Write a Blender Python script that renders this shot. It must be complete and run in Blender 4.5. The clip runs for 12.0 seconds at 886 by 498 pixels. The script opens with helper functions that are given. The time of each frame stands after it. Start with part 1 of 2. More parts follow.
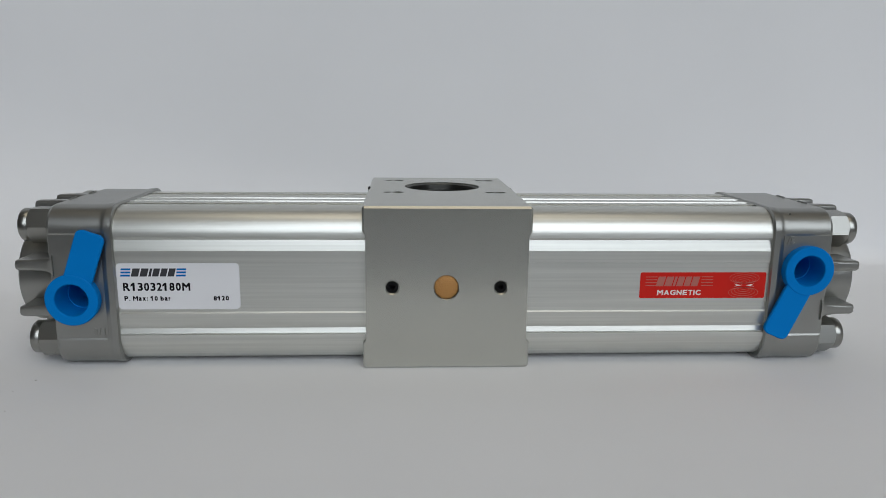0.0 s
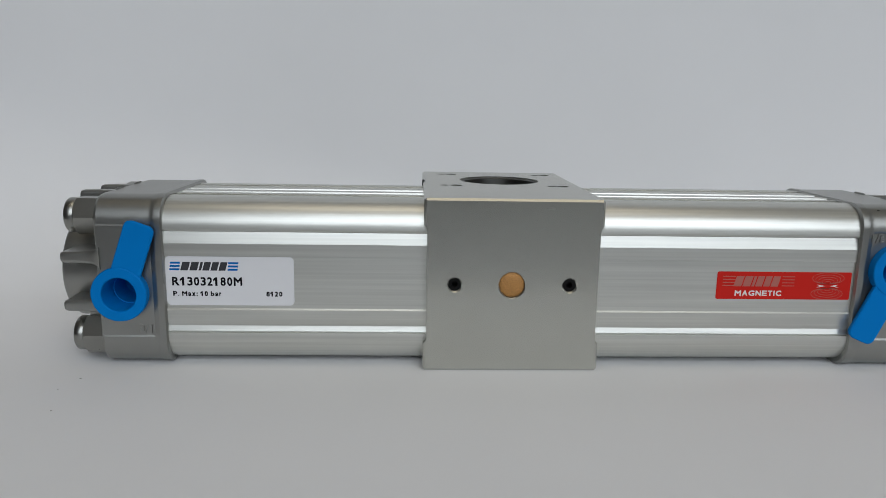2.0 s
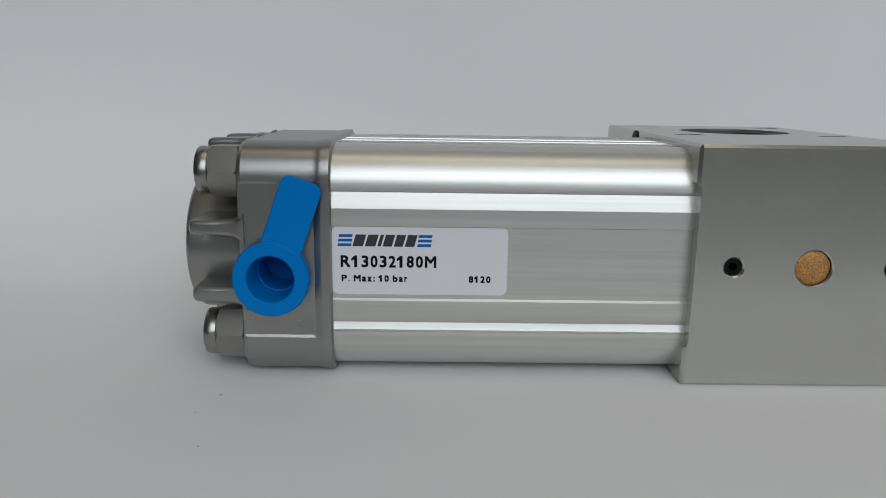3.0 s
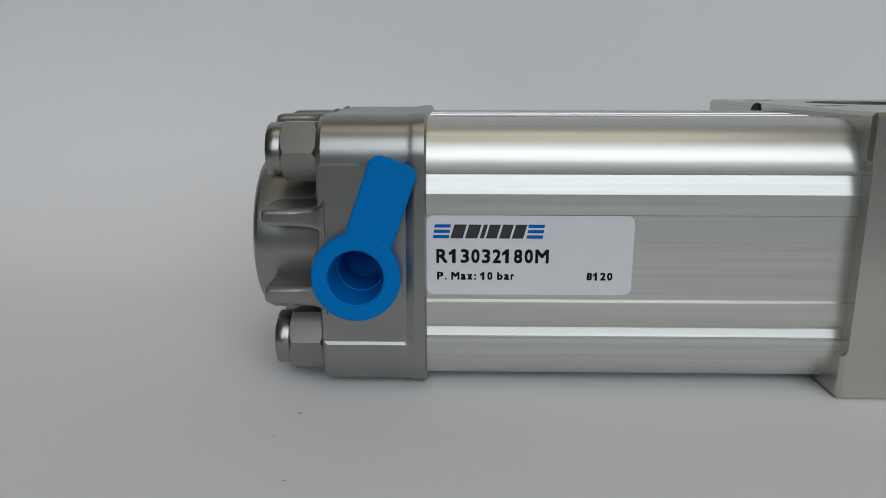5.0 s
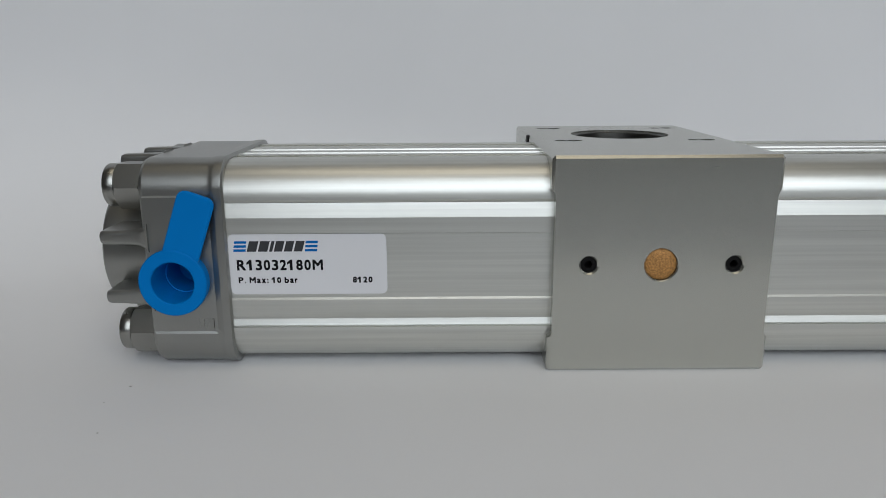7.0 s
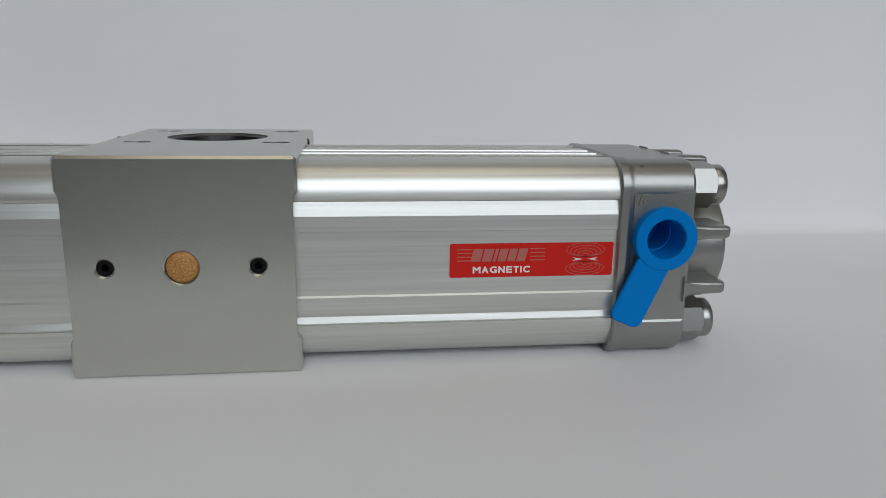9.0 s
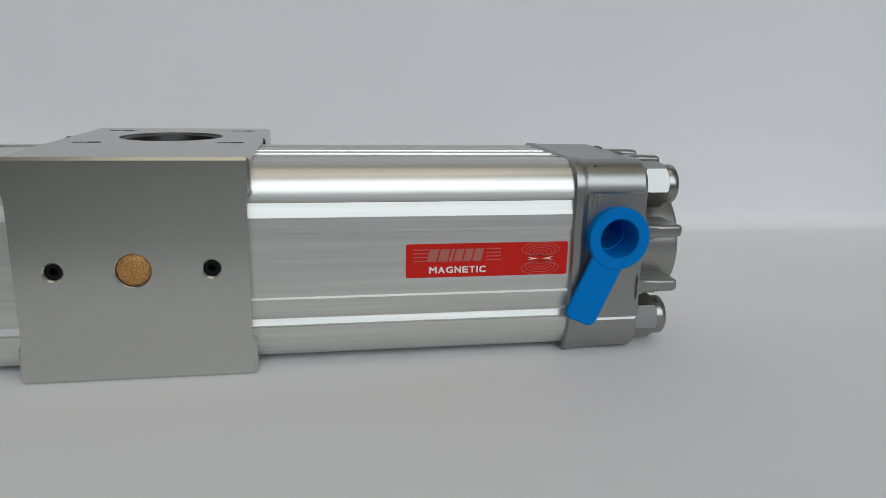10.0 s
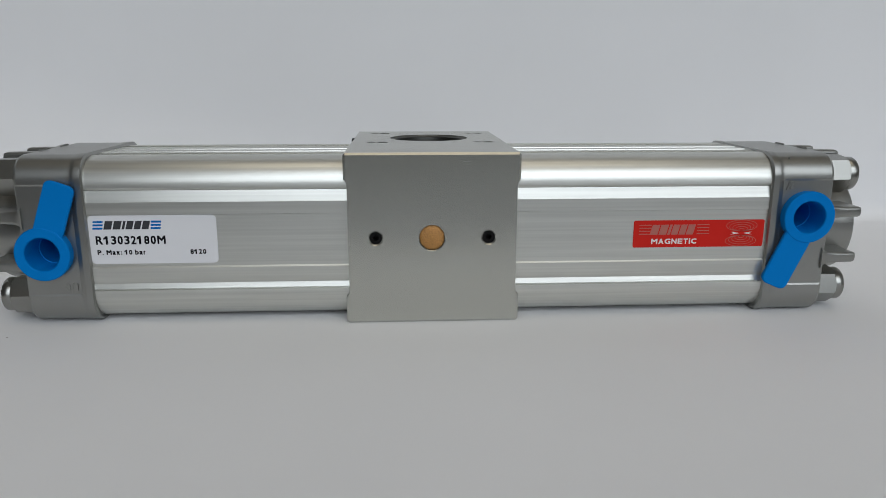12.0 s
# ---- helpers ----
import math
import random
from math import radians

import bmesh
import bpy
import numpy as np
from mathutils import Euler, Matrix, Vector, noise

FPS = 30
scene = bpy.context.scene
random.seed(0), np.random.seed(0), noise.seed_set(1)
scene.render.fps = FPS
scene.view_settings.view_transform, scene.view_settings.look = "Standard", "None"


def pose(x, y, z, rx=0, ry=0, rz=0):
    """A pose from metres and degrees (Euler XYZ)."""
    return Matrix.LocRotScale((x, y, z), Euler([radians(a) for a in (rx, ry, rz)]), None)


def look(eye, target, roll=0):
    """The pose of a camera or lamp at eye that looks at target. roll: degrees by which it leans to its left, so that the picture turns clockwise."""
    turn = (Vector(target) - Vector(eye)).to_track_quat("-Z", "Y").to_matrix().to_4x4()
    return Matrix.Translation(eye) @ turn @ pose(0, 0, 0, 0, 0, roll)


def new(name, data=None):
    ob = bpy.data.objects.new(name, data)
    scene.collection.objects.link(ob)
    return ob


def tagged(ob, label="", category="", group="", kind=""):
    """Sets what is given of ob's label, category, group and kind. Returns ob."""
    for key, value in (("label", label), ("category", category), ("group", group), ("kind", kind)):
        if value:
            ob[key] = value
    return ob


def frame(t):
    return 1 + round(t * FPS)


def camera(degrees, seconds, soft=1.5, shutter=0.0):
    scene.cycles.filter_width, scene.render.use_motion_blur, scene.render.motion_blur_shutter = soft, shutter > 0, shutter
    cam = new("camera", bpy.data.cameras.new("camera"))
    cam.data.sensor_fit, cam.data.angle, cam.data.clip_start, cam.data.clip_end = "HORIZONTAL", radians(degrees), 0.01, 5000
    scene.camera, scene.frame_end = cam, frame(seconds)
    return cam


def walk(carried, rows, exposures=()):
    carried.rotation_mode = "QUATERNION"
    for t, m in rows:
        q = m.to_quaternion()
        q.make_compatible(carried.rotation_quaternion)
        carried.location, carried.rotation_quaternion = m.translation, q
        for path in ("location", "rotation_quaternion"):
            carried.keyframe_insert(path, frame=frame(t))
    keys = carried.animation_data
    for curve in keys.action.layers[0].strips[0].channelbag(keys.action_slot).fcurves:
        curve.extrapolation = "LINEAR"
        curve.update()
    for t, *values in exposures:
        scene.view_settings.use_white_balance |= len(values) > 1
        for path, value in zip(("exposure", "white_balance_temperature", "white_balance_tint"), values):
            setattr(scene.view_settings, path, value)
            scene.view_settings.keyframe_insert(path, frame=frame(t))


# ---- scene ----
cam = camera(63.16, 12.0, soft=0.9)
PATH = [
    (0, look((-0.01303, -0.20631, 0.08008), (-0.00199, -0.01084, 0.03919), 0.69)),
    (0.5, look((-0.01431, -0.20668, 0.07792), (-0.00216, -0.01100, 0.03839), 0.87)),
    (1, look((-0.01560, -0.20577, 0.07891), (-0.00264, -0.01052, 0.03757), 0.99)),
    (1.5, look((-0.01529, -0.20546, 0.07853), (-0.00337, -0.01005, 0.03761), 1.11)),
    (2, look((-0.02722, -0.19461, 0.07492), (-0.01966, 0.00125, 0.03515), 1.00)),
    (2.3, look((-0.04091, -0.17917, 0.07048), (-0.03698, 0.01643, 0.02897), 1.00)),
    (2.5, look((-0.05226, -0.17037, 0.06728), (-0.04943, 0.02521, 0.02555), 0.89)),
    (2.8, look((-0.06584, -0.15367, 0.06387), (-0.06400, 0.04160, 0.02067), 0.97)),
    (3, look((-0.07595, -0.13891, 0.05916), (-0.07366, 0.05632, 0.01582), 0.82)),
    (3.2, look((-0.08454, -0.12744, 0.05709), (-0.08581, 0.06765, 0.01306), 0.78)),
    (3.5, look((-0.09049, -0.11872, 0.05587), (-0.09557, 0.07570, 0.00924), 0.46)),
    (3.7, look((-0.09285, -0.11755, 0.05422), (-0.09823, 0.07672, 0.00701), 0.42)),
    (5.3, look((-0.09136, -0.11771, 0.05463), (-0.09426, 0.07696, 0.00886), 0.02)),
    (5.5, look((-0.09127, -0.11772, 0.05457), (-0.09397, 0.07695, 0.00877), 0.02)),
    (6, look((-0.08954, -0.12277, 0.05830), (-0.09321, 0.07126, 0.00996), -0.18)),
    (6.5, look((-0.07681, -0.14375, 0.06302), (-0.08019, 0.05025, 0.01451), -0.48)),
    (6.8, look((-0.06301, -0.15111, 0.06569), (-0.06375, 0.04310, 0.01793), -0.29)),
    (7, look((-0.04885, -0.15355, 0.06833), (-0.04849, 0.04024, 0.01889), -0.31)),
    (7.2, look((-0.03518, -0.15365, 0.06880), (-0.02890, 0.04043, 0.02091), 0.05)),
    (7.5, look((-0.01794, -0.15305, 0.06976), (-0.00451, 0.04072, 0.02210), 0.57)),
    (7.7, look((-0.01012, -0.15276, 0.06913), (0.00570, 0.04082, 0.02141), 0.62)),
    (9.3, look((0.03950, -0.15771, 0.06679), (0.07170, 0.03410, 0.02016), 1.19)),
    (9.5, look((0.03703, -0.15726, 0.06761), (0.07391, 0.03343, 0.01991), 1.42)),
    (10, look((0.03903, -0.15790, 0.06799), (0.07315, 0.03329, 0.02022), 1.18)),
    (10.5, look((0.03134, -0.15924, 0.06760), (0.06027, 0.03298, 0.02054), 0.47)),
    (10.7, look((0.02351, -0.16329, 0.07023), (0.04808, 0.02950, 0.02304), -0.00)),
    (11, look((0.01686, -0.16988, 0.07213), (0.03185, 0.02357, 0.02363), -0.61)),
    (11.5, look((0.00624, -0.18456, 0.07319), (0.01750, 0.00832, 0.02152), -0.68)),
    (12, look((-0.00845, -0.20034, 0.07055), (0.00255, -0.00627, 0.02347), 0.07)),
]
walk(cam, PATH, [(0, -0.16), (2, -0.17), (3, -0.26), (3.5, -0.32), (5.5, -0.33), (6, -0.29), (7.5, -0.22), (9.5, -0.20), (12, -0.17)])

# ---- world, lights, exposure ----
world = bpy.data.worlds.new("world")
scene.world = world
world.use_nodes = True
wn = world.node_tree
sky = wn.nodes.new("ShaderNodeTexSky")
sky.sky_type, sky.sun_disc = "NISHITA", False
sky.sun_elevation, sky.sun_rotation = radians(35), radians(120)
wn.links.new(sky.outputs["Color"], wn.nodes["Background"].inputs["Color"])
wn.nodes["Background"].inputs["Strength"].default_value = 0.02


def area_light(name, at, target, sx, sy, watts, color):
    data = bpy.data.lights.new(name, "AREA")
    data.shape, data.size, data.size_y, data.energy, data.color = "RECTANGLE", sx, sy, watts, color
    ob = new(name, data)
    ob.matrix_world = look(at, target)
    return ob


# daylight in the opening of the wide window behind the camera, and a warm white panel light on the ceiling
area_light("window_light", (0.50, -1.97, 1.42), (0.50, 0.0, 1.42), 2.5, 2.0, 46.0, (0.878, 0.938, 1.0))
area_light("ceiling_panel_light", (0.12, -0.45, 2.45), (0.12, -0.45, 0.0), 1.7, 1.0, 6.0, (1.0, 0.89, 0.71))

# ---- materials ----


def material(name, color, rough=0.5, metal=0.0, vary=0.06, scale=40.0, bump=0.0, bump_scale=400.0, stretch=(1, 1, 1), rough_vary=0.05, spec=0.5):
    m = bpy.data.materials.new(name)
    m.use_nodes = True
    n, l = m.node_tree.nodes, m.node_tree.links
    b = n["Principled BSDF"]
    b.inputs["Metallic"].default_value = metal
    co = n.new("ShaderNodeTexCoord")
    mp = n.new("ShaderNodeMapping")
    mp.inputs["Scale"].default_value = stretch
    l.new(co.outputs["Object"], mp.inputs["Vector"])
    big = n.new("ShaderNodeTexNoise")
    big.inputs["Scale"].default_value, big.inputs["Detail"].default_value = scale, 4.0
    l.new(mp.outputs["Vector"], big.inputs["Vector"])
    ramp = n.new("ShaderNodeMix")
    ramp.data_type = "RGBA"
    lo = [max(0.0, c * (1 - vary)) for c in color]
    hi = [min(1.0, c * (1 + vary)) for c in color]
    ramp.inputs["A"].default_value, ramp.inputs["B"].default_value = (*lo, 1), (*hi, 1)
    l.new(big.outputs["Fac"], ramp.inputs["Factor"])
    l.new(ramp.outputs["Result"], b.inputs["Base Color"])
    fine = n.new("ShaderNodeTexNoise")
    fine.inputs["Scale"].default_value, fine.inputs["Detail"].default_value = bump_scale, 3.0
    l.new(mp.outputs["Vector"], fine.inputs["Vector"])
    rr = n.new("ShaderNodeMapRange")
    rr.inputs["To Min"].default_value, rr.inputs["To Max"].default_value = max(0.02, rough - rough_vary), rough + rough_vary
    l.new(fine.outputs["Fac"], rr.inputs["Value"])
    l.new(rr.outputs["Result"], b.inputs["Roughness"])
    b.inputs["Specular IOR Level"].default_value = spec
    if bump:
        bp = n.new("ShaderNodeBump")
        bp.inputs["Strength"].default_value, bp.inputs["Distance"].default_value = bump, 0.0002
        l.new(fine.outputs["Fac"], bp.inputs["Height"])
        l.new(bp.outputs["Normal"], b.inputs["Normal"])
    return m


M_BLOCK = material("anodised_block", (0.53, 0.53, 0.487), 0.25, 0.86, 0.04, 60, 0.0, 1500, rough_vary=0.015)
M_TUBE = material("extruded_aluminium", (0.63, 0.633, 0.598), 0.325, 0.84, 0.2, 1100, 0.06, 700, (0.012, 1, 1))
# drawing marks along the tube spread its gloss across them
tangent = M_TUBE.node_tree.nodes.new("ShaderNodeTangent")
tangent.direction_type, tangent.axis = "RADIAL", "X"
tube_bsdf = M_TUBE.node_tree.nodes["Principled BSDF"]
tube_bsdf.inputs["Anisotropic"].default_value = 0.4
M_TUBE.node_tree.links.new(tangent.outputs["Tangent"], tube_bsdf.inputs["Tangent"])
M_CAST = material("cast_aluminium", (0.345, 0.347, 0.330), 0.33, 0.94, 0.06, 120, 0.08, 2200)
M_NUT = material("plated_steel", (0.34, 0.34, 0.32), 0.28, 1.0, 0.05, 200, 0.0, 800, rough_vary=0.015)
M_BORE = material("machined_steel", (0.12, 0.12, 0.113), 0.35, 1.0, 0.08, 150, 0.2, 900)
M_PLUG = material("blue_plastic", (0.0, 0.185, 0.56), 0.5, 0.0, 0.05, 80, 0.05, 1200, spec=0.06)
# real black on screws and lumps; in the bore it stands for shade
M_BLACK = material("black_steel_and_bore_shade", (0.006, 0.006, 0.006), 0.5, 0.0, 0.1, 200, spec=0.12)
M_BRONZE = material("sintered_bronze", (0.36, 0.18, 0.055), 0.5, 0.4, 1.6, 2600, 1.0, 2000)
M_LABEL = material("white_label", (0.74, 0.74, 0.76), 0.35, 0.0, 0.015, 50)
M_INK = material("black_ink", (0.006, 0.006, 0.008), 0.6, 0.0, 0.1, 200, spec=0.15)
M_INK2 = material("grey_ink", (0.05, 0.05, 0.055), 0.6, 0.0, 0.1, 200, spec=0.15)
M_BLUEINK = material("blue_ink", (0.0, 0.13, 0.45), 0.6, 0.0, 0.1, 200, spec=0.15)
M_RED = material("red_label", (0.58, 0.014, 0.008), 0.45, 0.0, 0.04, 60, spec=0.2)
M_PINK = material("pale_ink", (0.50, 0.16, 0.13), 0.4, 0.4, 0.06, 200)
M_WHITEINK = material("white_ink", (0.78, 0.72, 0.70), 0.5, 0.0, 0.05, 200)
M_PAPER = material("white_paper", (0.80, 0.80, 0.81), 0.75, 0.0, 0.05, 9, 0.08, 900)
# unseen room tones, darkened or warmed to shade what the metal reflects
M_WALL = material("painted_wall", (0.25, 0.245, 0.235), 0.8, 0.0, 0.03, 3, 0.1, 150)
M_WARM = material("brown_reflected_wall", (0.30, 0.25, 0.19), 0.8, 0.0, 0.05, 3, 0.1, 150)
M_CEIL = material("cream_reflected_ceiling", (0.52, 0.45, 0.35), 0.8, 0.0, 0.03, 3, 0.1, 150)
M_DARK = material("dark_reflected_wall", (0.11, 0.105, 0.10), 0.8, 0.0, 0.05, 3, 0.1, 150)
M_FLOOR = material("grey_floor", (0.16, 0.14, 0.12), 0.6, 0.0, 0.1, 5, 0.1, 60)
M_WOOD = material("dark_reflected_desk", (0.06, 0.055, 0.05), 0.5, 0.0, 0.2, 20, 0.15, 200, (0.1, 1, 1))
M_DUST = material("grey_dust", (0.45, 0.44, 0.42), 0.8, 0.0, 0.2, 900)
M_BROWN = material("dark_brown_plastic", (0.09, 0.033, 0.02), 0.4, 0.0, 0.1, 90)

# ---- mesh helpers (millimetres) ----
MM = 0.001


def finish(bm, smooth=35.0):
    bmesh.ops.recalc_face_normals(bm, faces=bm.faces[:])
    bm.transform(Matrix.Scale(MM, 4))
    me = bpy.data.meshes.new("m")
    bm.to_mesh(me)
    bm.free()
    if smooth:
        me.polygons.foreach_set("use_smooth", [True] * len(me.polygons))
        me.set_sharp_from_angle(angle=radians(smooth))
    return me


def part(name, bm, mat, parent=None, label="", smooth=35.0):
    me = finish(bm, smooth) if isinstance(bm, bmesh.types.BMesh) else bm
    me.name = name
    me.materials.clear()
    me.materials.append(mat)
    ob = new(name, me)
    ob.parent = parent
    if name in ("end_cap", "cylinder_tube", "port_boss", "rib", "round_boss"):
        flat = ob.modifiers.new("flat_faces", "WEIGHTED_NORMAL")
        flat.keep_sharp, flat.weight = True, 80
    return tagged(ob, label)


def prism(pts, lo, hi, axis="x", bm=None):
    """Extrude a closed outline. axis x: outline in (y, z); y: in (x, z); z: in (x, y)."""
    bm = bm or bmesh.new()
    place = {"x": lambda s, a, b: (s, a, b), "y": lambda s, a, b: (a, s, b), "z": lambda s, a, b: (a, b, s)}[axis]
    rings = [[bm.verts.new(place(s, a, b)) for a, b in pts] for s in (lo, hi)]
    n = len(pts)
    for i in range(n):
        bm.faces.new((rings[0][i], rings[0][(i + 1) % n], rings[1][(i + 1) % n], rings[1][i]))
    bm.faces.new(rings[0])
    bm.faces.new(rings[1][::-1])
    return bm


def loft(sections, axis="x", bm=None, close=True):
    """Skin a run of outlines with equal point counts: (station, points)."""
    bm = bm or bmesh.new()
    place = {"x": lambda s, a, b: (s, a, b), "y": lambda s, a, b: (a, s, b), "z": lambda s, a, b: (a, b, s)}[axis]
    rings = [[bm.verts.new(place(s, a, b)) for a, b in pts] for s, pts in sections]
    n = len(rings[0])
    for r0, r1 in zip(rings, rings[1:]):
        for i in range(n):
            bm.faces.new((r0[i], r0[(i + 1) % n], r1[(i + 1) % n], r1[i]))
    if close:
        bm.faces.new(rings[0])
        bm.faces.new(rings[-1][::-1])
    return bm


def circle(r, n=48, ca=0.0, cb=0.0, turn=0.0):
    return [(ca + r * math.cos(turn + 2 * math.pi * i / n), cb + r * math.sin(turn + 2 * math.pi * i / n)) for i in range(n)]


def rounded(wa, wb, r, ca=0.0, cb=0.0, n=8):
    """Rounded rectangle of half sizes wa, wb."""
    out = []
    for k, (sa, sb) in enumerate(((1, 1), (-1, 1), (-1, -1), (1, -1))):
        for i in range(n + 1):
            t = math.pi / 2 * (k + i / n)
            out.append((ca + sa * (wa - r) + r * math.cos(t), cb + sb * (wb - r) + r * math.sin(t)))
    return out


def box(x0, x1, y0, y1, z0, z1, bm=None):
    return prism([(y0, z0), (y1, z0), (y1, z1), (y0, z1)], x0, x1, "x", bm)


def bevel(bm, width, segments=2, angle=40.0):
    bmesh.ops.recalc_face_normals(bm, faces=bm.faces[:])
    edges = [e for e in bm.edges if len(e.link_faces) == 2 and e.calc_face_angle(0.0) > radians(angle)]
    bmesh.ops.bevel(bm, geom=edges, offset=width, segments=segments, profile=0.5, affect="EDGES", clamp_overlap=True)
    return bm


def carve(bm, cutters):
    """Cut the cutters out of bm (exact boolean) and give the result as a bmesh."""
    def raw(b):
        bmesh.ops.recalc_face_normals(b, faces=b.faces[:])
        me = bpy.data.meshes.new("tmp")
        b.to_mesh(me)
        b.free()
        return new("tmp", me)
    base = raw(bm)
    tools = [raw(c) for c in cutters]
    for t in tools:
        mod = base.modifiers.new("cut", "BOOLEAN")
        mod.operation, mod.object, mod.solver = "DIFFERENCE", t, "EXACT"
    deps = bpy.context.evaluated_depsgraph_get()
    me = bpy.data.meshes.new_from_object(base.evaluated_get(deps))
    out = bmesh.new()
    out.from_mesh(me)
    for ob in (base, *tools):
        bpy.data.objects.remove(ob)
    return out


def writing(text, x0, x1, z0, z1, y, mat, parent, name, depth=0.04, bold=0.0, turn=0.0):
    """Flat letters facing -y that fill x0..x1 and z0..z1 (millimetres); bold: how far the strokes are widened."""
    cu = bpy.data.curves.new("text", "FONT")
    cu.body, cu.size, cu.extrude, cu.resolution_u = text, 1.0, 0.0, 3
    ob = new("text", cu)
    deps = bpy.context.evaluated_depsgraph_get()
    me = bpy.data.meshes.new_from_object(ob.evaluated_get(deps))
    bpy.data.objects.remove(ob)
    bm = bmesh.new()
    shifts = [(0, 0)] if not bold else [(-bold, -bold), (bold, bold), (-bold, bold), (bold, -bold), (0, 0)]
    for k, (dx, dz) in enumerate(shifts):
        sub = bmesh.new()
        sub.from_mesh(me)
        xs, ys = [v.co.x for v in sub.verts], [v.co.y for v in sub.verts]
        ax, ay = min(xs), min(ys)
        sx, sy = (x1 - x0 - 2 * bold) / (max(xs) - ax), (z1 - z0 - 2 * bold) / (max(ys) - ay)
        for v in sub.verts:
            a, b = (v.co.x - ax) * sx + bold + dx, (v.co.y - ay) * sy + bold + dz
            v.co = (x1 - a, y + 0.004 * k, z1 - b) if turn else (x0 + a, y + 0.004 * k, z0 + b)
        grown = bmesh.ops.extrude_face_region(sub, geom=sub.faces[:])
        for v in (g for g in grown["geom"] if isinstance(g, bmesh.types.BMVert)):
            v.co.y += depth
        tmp = bpy.data.meshes.new("tmp")
        sub.to_mesh(tmp)
        sub.free()
        bm.from_mesh(tmp)
    return part(name, bm, mat, parent, smooth=0)


# ---- setting ----
def sheet():
    """White paper lying on the desk and bent up behind the subject."""
    bm = bmesh.new()
    cols = [-0.75 + 1.75 * i / 70 for i in range(71)]
    grid = []
    for x in cols:
        k = min(1.0, max(0.0, (x + 0.32) / 0.54))
        r = 0.088 + (0.009 - 0.088) * k * k * (3 - 2 * k)
        y1 = 0.141 + 0.004 * math.sin(9 * x)
        # sheet stops short out of view, shaped to dim reflections in the metal
        run = [(-0.096 + (y1 - r + 0.096) * i / 40, 0.0) for i in range(41)]
        run += [(y1 - r + r * math.sin(math.pi / 2 * i / 12), r - r * math.cos(math.pi / 2 * i / 12)) for i in range(1, 13)]
        run += [(y1 + 0.012 * i / 12 + (0.002 * math.sin(7 * x + 0.5 * i) + 0.0012 * math.sin(19 * x - 0.4 * i)) * i / 12, r + (0.42 - r) * i / 12) for i in range(1, 13)]
        grid.append([bm.verts.new((1000 * x, 1000 * y, 1000 * z)) for y, z in run])
    for a, b in zip(grid, grid[1:]):
        for i in range(len(a) - 1):
            bm.faces.new((a[i], b[i], b[i + 1], a[i + 1]))
    ob = part("backdrop", bm, M_PAPER, smooth=80)
    return tagged(ob, "white paper sheet bent up behind the actuator", "backdrop", kind="structure")


sheet()
# out of view; its near-black colour darkens the metal's front faces
desk = part("desk", bevel(box(-1000, 1200, -340, 175, -30, -1), 2), M_WOOD)
tagged(desk, "unseen desk board, near black to darken the metal's reflections", "desk", kind="structure")
# unseen shell added to close the room, coloured for the metal's reflections
for nm, b, m, lab in (
    ("floor", (-2100, 2100, -2600, 2000, -800, -760), M_FLOOR, "plain dark grey room floor"),
    ("ceiling", (-2100, 2100, -2600, 2000, 2470, 2510), M_CEIL, "unseen ceiling, cream to warm the metal's reflections"),
    ("wall_north", (-2100, 2100, 1960, 2000, -760, 2470), M_WARM, "unseen wall, brown to tint the metal's reflections"),
    ("wall_west", (-2100, -2060, -2560, 1960, -760, 2470), M_DARK, "unseen wall, dark to dim the metal's reflections"),
    ("wall_east", (2060, 2100, -2560, 1960, -760, 2470), M_WALL, "plain light grey painted wall"),
):
    tagged(part(nm, box(*b), m), lab, nm.split("_")[0], kind="structure")
south = carve(box(-2060, 2060, -2030, -1960, -760, 2470), [box(-755, 1755, -2200, -1900, 415, 2425)])
tagged(part("wall_south", south, M_WALL, smooth=0), "unseen wall toned down for reflections, with a wide window", "wall", kind="structure")

# ---- the actuator ----
AY, AZ = 25.9, 24.6       # axis of both cylinders
BLOCK_D, BLOCK_H = 77.0, 49.5
actuator = tagged(new("rotary_actuator"), "silver aluminium pneumatic rotary actuator lying on white paper", "actuator")


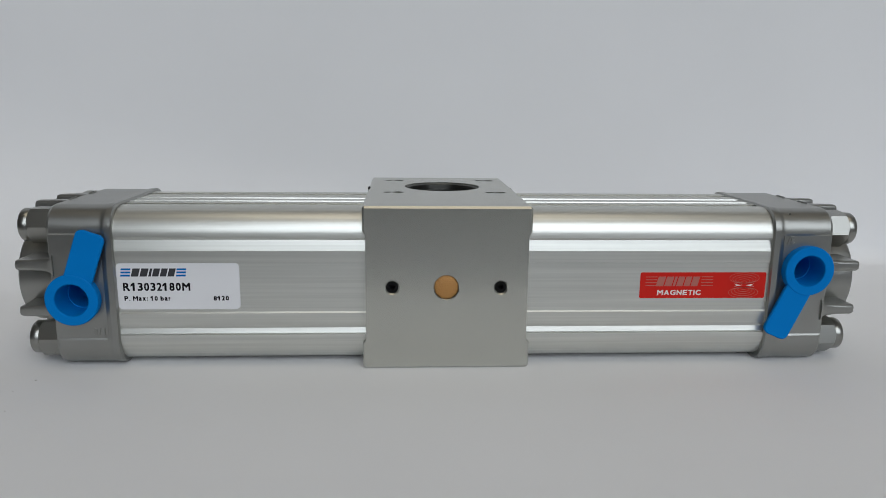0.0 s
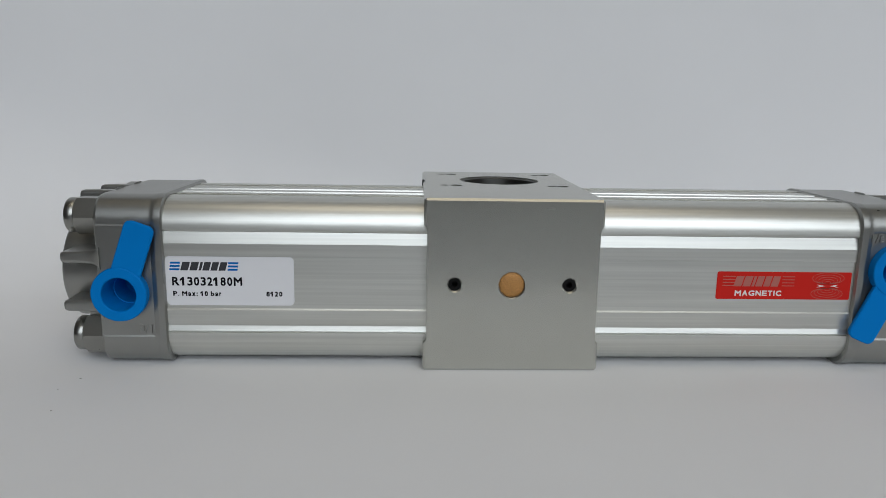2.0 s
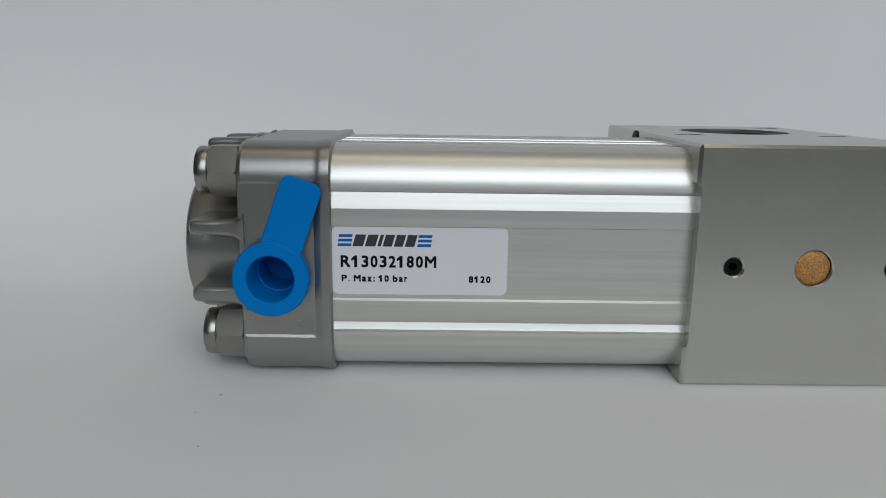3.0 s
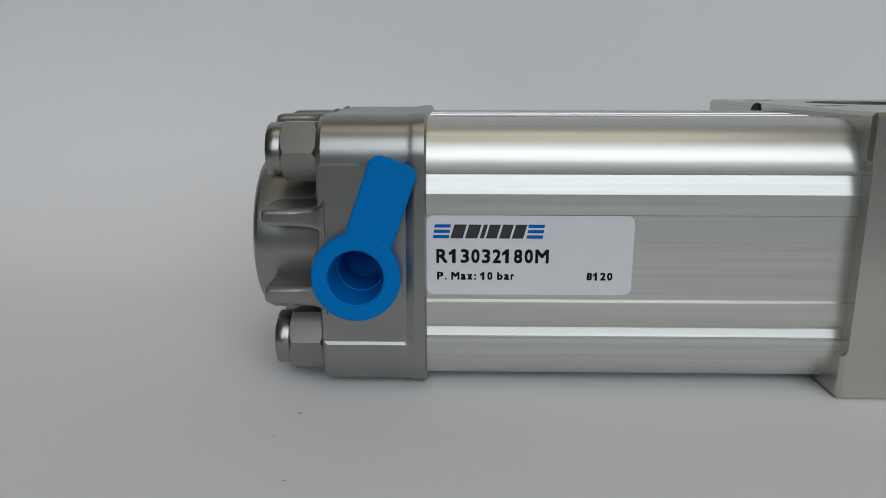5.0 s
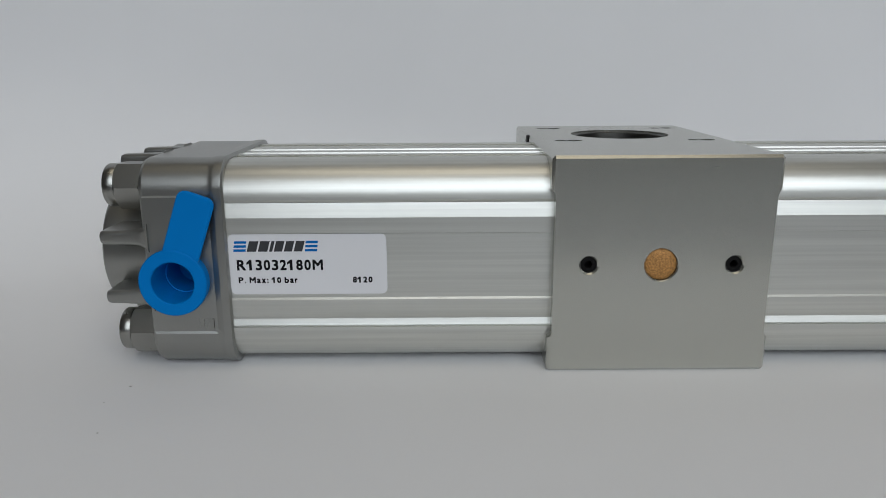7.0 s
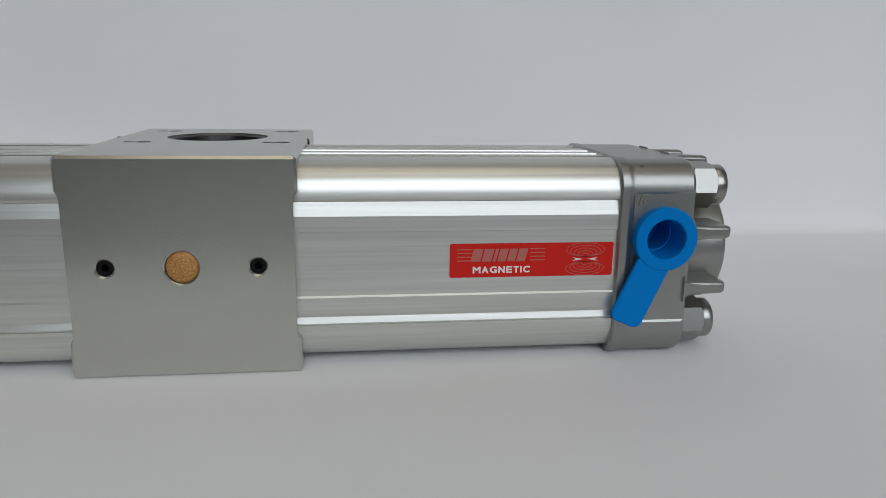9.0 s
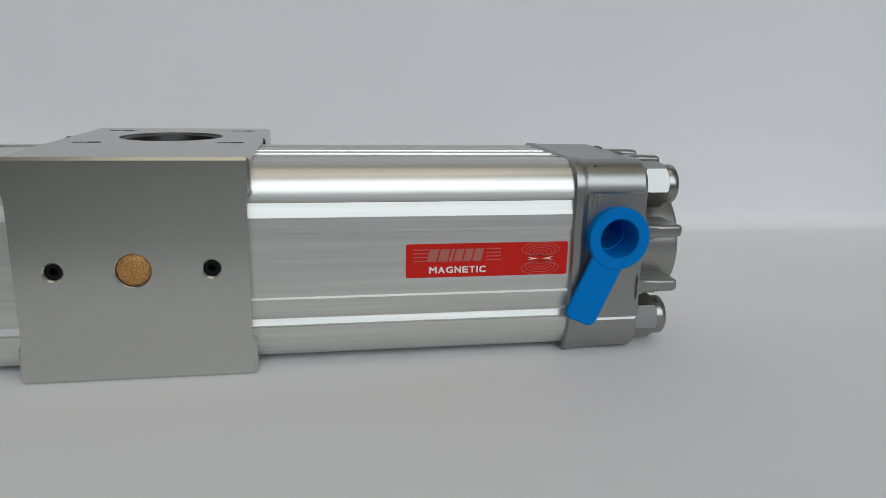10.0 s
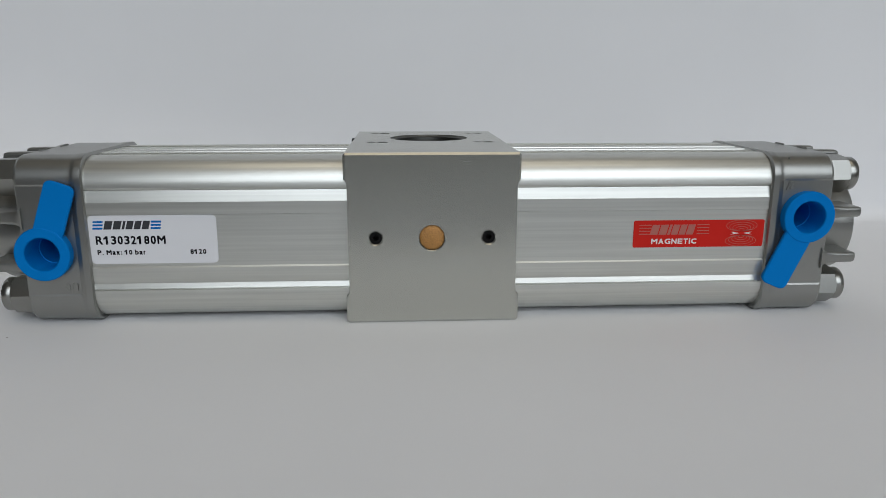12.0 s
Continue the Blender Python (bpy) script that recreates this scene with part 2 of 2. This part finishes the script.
def tube_outline():
    """Section of the extrusion: the front face has a label recess between two sensor grooves, the other faces plain grooves."""
    h, r = 23.5, 8.2
    front = [(-15.1, 0.02), (-14.45, 0.05), (-14.3, 0.5), (-14.15, 0.5), (-13.95, 0.15), (-12.5, 0.58), (-12.35, 0.58), (-10.95, 0.1),
             (-7.8, 0.1), (-7.35, 0.45), (7.5, 0.45), (7.65, 0.1), (11.1, 0.1), (11.2, 0.12), (14.25, 0.8), (14.4, 0.85), (14.7, 0.3), (15.2, 0.02)]
    back = [(-15.2, 0.02), (-14.75, 0.4), (-14.6, 1.3), (-11.0, 0.1), (11.0, 0.1), (14.6, 1.3), (14.75, 0.4), (15.2, 0.02)]
    # the top has four undercut slots, two with a chamfered far lip
    top = [(-15.2, 0.02)]
    for e, lip in ((-10.8, 0.0), (-5.0, 0.36), (2.0, 0.36), (11.5, 0.0)):
        top += [(e - 3.0, 0.0), (e - 2.9, 1.4), (e + 0.6, 1.4), (e, lip + 0.01), (e + 0.14, 0.0)]
    top += [(15.2, 0.02)]
    arc = [(h - r + r * math.sin(math.pi / 2 * i / 14), r - r * math.cos(math.pi / 2 * i / 14)) for i in range(15)]
    pts = []
    for k, side in enumerate((front, top, back, back)):
        c, s = (1, 0, -1, 0)[k], (0, 1, 0, -1)[k]
        for a, d in side + arc[1:-1]:
            p, q = a, d - h           # front face looks to -y
            pts.append((AY + q * c + p * s, AZ + p * c - q * s))
    return pts


TUBE = tube_outline()
for x0, x1 in ((-98.6, -24.0), (24.0, 99.6)):
    part("cylinder_tube", prism(TUBE, x0, x1), M_TUBE, actuator, "ribbed extruded aluminium cylinder tube", smooth=28)


def centre_block():
    c, w = 0.65, 25.0
    side = [(w - c, 0), (w, c), (w, 8.0), (w - 0.95, 9.0), (w - 0.95, 41.0), (w, 42.0), (w, BLOCK_H - c), (w - c, BLOCK_H)]
    full = side + [(-a, b) for a, b in reversed(side)]
    inner = [(math.copysign(min(abs(a), w - c), a), c + b * (BLOCK_H - 2 * c) / BLOCK_H) for a, b in full]
    bm = loft([(0.0, inner), (c, full), (BLOCK_D - c, full), (BLOCK_D, inner)], "y")
    cut = [prism(circle(13.2, 64, 0.7, 48.6), 8, 60, "z")]
    cut += [prism(circle(q, 24, x, y), BLOCK_H - 14, 60, "z") for x, q in ((-18.3, 1.45), (-14.7, 1.9), (15.8, 1.45), (19.3, 1.9)) for y in (31.9, 67.2)]
    cut += [prism(circle(1.85, 32, x, 25.2), -5, 9, "y") for x in (-16.25, 16.05)]
    cut += [loft([(-0.2, circle(2.4, 32, x, 25.2)), (0.45, circle(1.8, 32, x, 25.2))], "y") for x in (-16.25, 16.05)]
    cut += [prism(circle(3.65, 40, -0.2, 25.2), -5, 6, "y"), loft([(-0.1, circle(4.0, 40, -0.2, 25.2)), (0.25, circle(3.62, 40, -0.2, 25.2))], "y")]
    return carve(bm, cut)


block = part("centre_block", centre_block(), M_BLOCK, actuator, "bead-blasted aluminium centre block with bolt holes", smooth=30)
c54 = lambda q: circle(q, 64, 0.7, 48.6)
sleeve = loft([(BLOCK_H - 9, c54(13.1)), (BLOCK_H - 0.7, c54(13.1)), (BLOCK_H - 0.5, c54(12.7)), (BLOCK_H - 0.8, c54(12.3)), (BLOCK_H - 2.6, c54(12.2)), (BLOCK_H - 2.8, c54(10.8))], "z", close=False)
part("pinion_sleeve", sleeve, M_BORE, block, "machined steel pinion sleeve", smooth=30)
# black lining: the shade deep in the bore, put into its colour
well = loft([(BLOCK_H - 2.75, c54(10.85)), (10, c54(10.8)), (9.8, c54(0.1))], "z", close=False)
part("bore_shade", well, M_BLACK, block, "black lining that paints shade into the pinion bore", smooth=30)
for x in (-16.25, 16.05):
    screw = bevel(carve(prism(circle(1.75, 28, x, 25.2), 0.7, 8, "y"), [prism(circle(0.95, 6, x, 25.2), -2, 3.5, "y")]), 0.08, 1)
    part("set_screw", screw, M_BLACK, block, "black hex socket set screw")
filt = bmesh.new()
bmesh.ops.create_uvsphere(filt, u_segments=32, v_segments=16, radius=3.5)
filt.transform(Matrix.Translation((-0.2, 0.75, 25.2)) @ Matrix.Diagonal((1.02, 0.2, 1.02, 1)))
part("breather_filter", filt, M_BRONZE, block, "grainy sintered bronze breather disc", smooth=60)
for sx in (-1, 1):
    wedge = prism([(-3.2, 0.0), (3.0, 0.0), (2.0, 1.5), (0.5, 2.2), (-1.6, 1.9)], 0.0, 0.9, "x")
    wedge.transform(Matrix.Translation((sx * 24.85 - 0.45, 46.4, BLOCK_H - (2.1 if sx < 0 else 2.5))))
    part("sealant_lump", bevel(wedge, 0.2, 1), M_BLACK, block, "small black lump at the block's side edge")
nick = bmesh.new()
bmesh.ops.create_icosphere(nick, subdivisions=1, radius=0.5)
nick.transform(Matrix.Translation((-10.6, 0.45, BLOCK_H - 0.65)) @ Matrix.Diagonal((1.8, 0.6, 0.75, 1)) @ Matrix.Rotation(0.6, 4, "X"))
scratch = bmesh.new()
for x, z, w, lean in ((-11.9, 48.2, 1.5, 0.25), (-9.3, 48.35, 1.2, -0.1), (8.5, 46.9, 2.2, 0.1), (-6.0, 33.5, 0.9, 0.5)):
    prism([(x, z), (x + w, z + lean), (x + w, z + lean + 0.07), (x, z + 0.07)], -0.012, 0.05, "y", scratch)
part("scratch", scratch, M_NUT, block, "thin bright scratches on the block", smooth=0)
part("edge_nick", nick, M_NUT, block, "bright dent in the block's edge", smooth=0)


def end_cap(port_z, ledge_z):
    h, r = 24.1, 6.8
    o = rounded(h, h, r, AY, AZ, 10)
    i1 = rounded(h - 1.0, h - 1.0, r - 1.0, AY, AZ, 10)
    rim = rounded(h + 0.3, h + 0.3, r + 0.3, AY, AZ, 10)
    i2 = rounded(h - 0.4, h - 0.4, r - 0.4, AY, AZ, 10)
    bm = loft([(-98.0, i2), (-98.3, rim), (-99.9, rim), (-100.5, rounded(h + 0.2, h + 0.2, r + 0.2, AY, AZ, 10)), (-101.6, o), (-115.6, o), (-116.3, i2), (-116.6, i1)])
    panel = loft([(AY - h - 0.5, rounded(11.2, 17.0, 1.2, -110.8, ledge_z + 15.6, 4)), (AY - h + 0.28, rounded(9.3, 15.5, 0.7, -110.8, ledge_z + 15.6, 4))], "y")
    return carve(bm, [panel, prism(circle(5.6, 32, -109.2, port_z), -4, 16, "y")])


def cap_boss():
    boss = [(-115.4, 18.0), (-116.2, 16.6), (-117.6, 15.9), (-126.0, 15.6), (-129.2, 15.5), (-129.9, 15.2), (-130.3, 14.6)]
    return loft([(x, circle(q, 56, AY, AZ)) for x, q in boss])


def cap_rib(k, off):
    """A fin along the end boss, thicker where it leaves the cap and blunt at its free end."""
    def ring(w, t, q):
        return rounded(w, t, q, -13.2, off, 4)
    rb = loft([(-115.3, ring(11.4, 3.4, 1.2)), (-116.2, ring(10.9, 2.5, 1.1)), (-117.6, ring(10.6, 1.95, 1.0)), (-121.0, ring(10.6, 1.65, 1.0)),
               (-125.4, ring(10.5, 1.6, 1.0)), (-126.2, ring(10.2, 1.35, 0.9)), (-126.6, ring(9.6, 0.8, 0.7))])
    rb.transform(Matrix.Translation((0, AY, AZ)) @ Matrix.Rotation(math.pi / 2 * k, 4, "X"))
    return rb


def port_boss(port_z):
    pb = loft([(2.9, circle(8.5, 48, -109.2, port_z)), (3.3, circle(8.9, 48, -109.2, port_z)), (18.0, circle(9.6, 48, -109.2, port_z))], "y")
    return carve(pb, [prism(circle(5.6, 32, -109.2, port_z), -4, 16, "y")])


def hex_nut(y, z, turn):
    """Hexagon nut whose corners are turned off to a cone at both ends."""
    body = prism(circle(5.85, 6, y, z, turn), -116.6, -123.0)
    ring = loft([(-100.0, circle(12, 48, y, z)), (-100.0, circle(5.05, 48, y, z)), (-116.6, circle(5.05, 48, y, z)), (-117.35, circle(5.95, 48, y, z)), (-122.2, circle(5.95, 48, y, z)),
                 (-123.0, circle(5.0, 48, y, z)), (-135.0, circle(5.0, 48, y, z)), (-135.0, circle(12, 48, y, z)), (-100.0, circle(12, 48, y, z))], close=False)
    bmesh.ops.remove_doubles(ring, verts=ring.verts[:], dist=1e-5)
    return carve(body, [ring])


def nut_collar(y, z):
    c = lambda q: circle(q, 40, y, z)
    return loft([(-115.4, c(4.2)), (-122.8, c(4.35)), (-122.95, c(4.75)), (-123.3, c(4.95)), (-125.15, c(4.95)), (-125.5, c(4.75)), (-125.6, c(4.4)), (-125.6, c(3.3)), (-124.6, c(3.1))])


def make_cap(port_z, ledge_z, mark_x, mark_z, pad, nut_turns, nut_z):
    """One end cap in the place of the left-hand one, its outer end to -x."""
    cap = part("end_cap", end_cap(port_z, ledge_z), M_CAST, actuator, "grey cast aluminium end cap with ribs", smooth=20)
    part("round_boss", cap_boss(), M_CAST, cap)
    for k in range(4):
        for off in (-6.9, 6.9):
            part("rib", cap_rib(k, off), M_CAST, cap)
    part("port_boss", port_boss(port_z), M_CAST, cap)
    for (y, z), turn in zip(((y, z) for y in (9.4, 43.4) for z in nut_z), nut_turns):
        part("tie_rod_nut", hex_nut(y, z, turn), M_NUT, cap, "shiny plated hexagon nut", smooth=20)
        part("nut_collar", nut_collar(y, z), M_NUT, cap, "shiny round nut collar")
    writing("1/8", mark_x, mark_x + 3.9, mark_z, mark_z + 2.6, AY - 24.1 + 0.02, M_CAST, cap, "cast_marking", 0.5, 0.1, 1.0)
    pad_pts = rounded(1.5, 1.1, 0.3, pad[0], pad[1], 3)
    part("cast_pad", loft([(AY - 23.4, pad_pts), (AY - 23.95, pad_pts), (AY - 24.05, rounded(1.3, 0.9, 0.3, pad[0], pad[1], 3))], "y"), M_CAST, cap)
    return cap


left_cap = make_cap(21.8, 9.4, -106.2, 10.1, (-105.8, 38.9), (-0.02, -0.13, 0.2, 0.4), (42.3, 7.8))
left_cap.matrix_basis = Matrix.Translation((0.0014, 0, 0))
right_cap = make_cap(18.6, 8.1, -105.2, 8.3, (-104.8, 37.3), (-0.30, -0.19, 0.3, 0.1), (41.4, 7.1))
right_cap.matrix_basis = Matrix.Translation((0.0009, 0, (2 * AZ - 0.4) * MM)) @ Matrix.Rotation(math.pi, 4, "Y")


# ---- stickers ----
def sticker(name, x0, x1, z0, z1, r, mat, label):
    bm = prism(rounded((x1 - x0) / 2, (z1 - z0) / 2, r, (x0 + x1) / 2, (z0 + z1) / 2, 5), 2.72, 3.4, "y")
    return part(name, bm, mat, actuator, label)


def slanted(x0, x1, z0, z1, lean, y, bm):
    prism([(x0, z0), (x1, z0), (x1 + lean, z1), (x0 + lean, z1)], y, y + 0.05, "y", bm)


# advance widths of a plain grotesque, for even lettering
ADVANCE = {"M": 0.83, "R": 0.72, "G": 0.78, "N": 0.72, "A": 0.72, "E": 0.67, "T": 0.61, "C": 0.72, "P": 0.67, "I": 0.28, " ": 0.28, ".": 0.28, ":": 0.33, "r": 0.39, "b": 0.61}


def spaced(text, x0, x1, z0, z1, y, mat, parent, bold):
    """One line of print with each letter in a cell of its own width; capitals fill z0..z1."""
    cells = [ADVANCE.get(ch, 0.56) for ch in text]
    unit, x, all_letters = (x1 - x0) / sum(cells), x0, bmesh.new()
    for ch, w in zip(text, cells):
        if ch != " ":
            side = 0.06 * unit
            xa, xb = x + side, x + w * unit - side
            za, zb = z0, z1
            if ch in "ax" or ch == "r":
                zb = z0 + 0.76 * (z1 - z0)
            if ch in ".:":
                xa, xb = x + 0.3 * w * unit, x + 0.75 * w * unit
                zb = z0 + (0.22 if ch == "." else 0.72) * (z1 - z0)
            if ch == "I":
                xa, xb = x + 0.25 * w * unit, x + 0.75 * w * unit
            if ch == "1":
                t = 0.19 * unit
                xm = x + 0.30 * w * unit
                prism([(xm, z0), (xm + t, z0), (xm + t, z1), (xm + 0.25 * t, z1), (xm - 0.9 * t, z1 - 1.0 * t), (xm - 0.9 * t, z1 - 1.9 * t), (xm, z1 - 1.35 * t)], y, y + 0.04, "y", all_letters)
            else:
                one = writing(ch, xa, xb, za, zb, y, mat, parent, "printed_text", bold=bold)
                all_letters.from_mesh(scaled_mesh(one))
                bpy.data.objects.remove(one)
        x += w * unit
    return part("printed_text", all_letters, mat, parent, smooth=0)


def scaled_mesh(ob):
    ob.data.transform(Matrix.Scale(1 / MM, 4))
    return ob.data


white = sticker("type_label", -96.6, -61.2, 18.1, 32.1, 1.3, M_LABEL, "white type label with black print")
for x0 in (-95.5, -79.5):
    bm = bmesh.new()
    for i in range(3):
        z = 28.1 + 0.93 * i
        slanted(x0 + 0.12 * i, x0 + 2.75 + 0.12 * i, z, z + 0.56, 0.1, 2.68, bm)
    part("logo_bars", bm, M_BLUEINK, white, "blue stripes of the maker's mark", smooth=0)
bm = bmesh.new()
for i in range(6):
    x = -92.5 + (0, 2.5, 5.0, 6.05, 8.3, 10.5)[i]
    w = (2.1, 2.1, 0.7, 1.85, 1.8, 1.9)[i]
    slanted(x, x + w, 28.1, 30.5, 0.7, 2.68, bm)
part("logo_block", bm, M_INK2, white, "dark slanted shapes of the maker's mark", smooth=0)
spaced("R13032180M", -95.1, -75.4, 23.75, 26.2, 2.66, M_INK, white, bold=0.085)
spaced("P. Max: 10 bar", -94.9, -81.4, 20.75, 22.15, 2.66, M_INK, white, bold=0.07)
spaced("8120", -69.1, -64.4, 20.75, 22.15, 2.66, M_INK, white, bold=0.07)

red = sticker("magnetic_label", 59.0, 98.2, 21.0, 29.1, 0.5, M_RED, "red magnetic label with pale print")
for x0 in (60.7, 78.0):
    bm = bmesh.new()
    for i in range(4):
        slanted(x0, x0 + 3.6, 24.9 + 0.9 * i, 25.12 + 0.9 * i, 0.0, 2.68, bm)
    part("logo_bars", bm, M_PINK, red, "pale stripes of the maker's mark", smooth=0)
bm = bmesh.new()
for i in range(6):
    x = 63.9 + (0, 2.6, 5.2, 6.3, 8.6, 10.8)[i]
    w = (2.25, 2.25, 0.75, 1.95, 1.85, 2.1)[i]
    slanted(x, x + w, 24.8, 27.8, 0.75, 2.67, bm)
part("logo_block", bm, M_PINK, red, "pale slanted shapes of the maker's mark", smooth=0)
spaced("MAGNETIC", 64.3, 78.2, 22.0, 23.6, 2.66, M_WHITEINK, red, bold=0.07)
for up in (1, -1):
    for i in range(5):
        a, b = 0.9 + 0.95 * i, 0.45 + 0.32 * i
        bm = bmesh.new()
        cz = 25.05 + up * (0.55 + b)
        outer = [(91.4 + a * math.cos(t), cz + b * math.sin(t)) for t in (2 * math.pi * j / 40 for j in range(40))]
        inner = [(91.4 + (a - 0.13) * math.cos(t), cz + (b - 0.13) * math.sin(t)) for t in (2 * math.pi * j / 40 for j in range(40))]
        loft([(2.67, outer), (2.67, inner)], "y", bm, close=False)
        part("field_line", bm, M_PINK, red, "pale printed magnetic field line", smooth=0)
bm = bmesh.new()
for s in (-1, 1):
    prism([(91.4 + s * 0.6, 25.05), (91.4 + s * 3.2, 25.5), (91.4 + s * 2.2, 25.05), (91.4 + s * 3.2, 24.6)], 2.66, 2.70, "y", bm)
part("pole_mark", bm, M_WHITEINK, red, "pale printed arrow marks", smooth=0)


# ---- blue plugs ----
def port_plug(x, z, angle, reach, label):
    """Screw-in dust plug with a pull tab; angle of the tab from straight up, towards +x."""
    thing = tagged(new("port_plug"), label, "plug", "blue plugs in the air ports")
    c = lambda q: circle(q, 48)
    fl = loft([(2.4, c(7.4)), (-0.2, c(7.65)), (-0.65, c(7.55)), (-0.85, c(7.3)), (-0.85, c(5.0)), (-0.6, c(4.75)), (7.0, c(4.4)), (7.1, c(4.2)),
               (14.6, c(3.9)), (15.4, c(3.2)), (15.6, c(0.05))], "y", close=False)
    part("plug_cup", fl, M_PLUG, thing, smooth=30)
    tab = loft([(0.9, rounded(3.9, reach / 2 - 2.3, 1.8, 0, reach / 2 + 2.3, 6)), (-0.3, rounded(4.1, reach / 2 - 2.1, 2.0, 0, reach / 2 + 2.3, 6)), (-0.6, rounded(3.8, reach / 2 - 2.4, 1.8, 0, reach / 2 + 2.3, 6))], "y")
    bevel_free = carve(tab, [prism(circle(6.4, 40), -3, 3, "y")])
    part("pull_tab", bevel_free, M_PLUG, thing, smooth=30)
    thing.matrix_basis = Matrix.Translation((x * MM, 0, z * MM)) @ Matrix.Rotation(radians(angle), 4, "Y")
    return thing


port_plug(-108.5, 21.8, 19.5, 20.9, "blue plastic dust plug, tab pointing up")
port_plug(109.8, 30.2, 203.5, 22.2, "blue plastic dust plug, tab hanging down")

# ---- small things on the paper ----
for x, y, q in ((-119.9, -14.8, 0.16), (-117.6, -6.9, 0.3), (-115.3, -27.7, 0.2)):
    speck = bmesh.new()
    bmesh.ops.create_icosphere(speck, subdivisions=1, radius=q)
    speck.transform(Matrix.Translation((x, y, 0.08)) @ Matrix.Diagonal((1.3, 0.9, 0.4, 1)))
    tagged(part("dust_speck", speck, M_DUST), "tiny grey speck of dust on white paper", "speck", "dust specks on the paper")

c_pin = lambda q: circle(q, 24, -250.0, 81.8)
knob = loft([(146.0, c_pin(1.8)), (138.0, c_pin(2.0)), (137.2, c_pin(3.1)), (134.0, c_pin(3.3)), (133.0, c_pin(2.5))], "y")
tagged(part("push_pin", knob, M_BROWN), "small dark brown round pin in the white backdrop", "pin")


# ---- casting pits and a speck of dirt on the metal ----
for x, y, z, q in ((90.2, 3.3, 10.5, 0.16), (104.2, 4.0, 47.0, 0.3), (114.4, 2.7, 44.6, 0.22)):
    pit = bmesh.new()
    bmesh.ops.create_icosphere(pit, subdivisions=2, radius=q)
    pit.transform(Matrix.Translation((x, y, z)) @ Matrix.Diagonal((1.4, 0.45, 0.8, 1)))
    part("surface_pit", pit, M_BORE, actuator, "tiny dark pit in the metal", smooth=60)
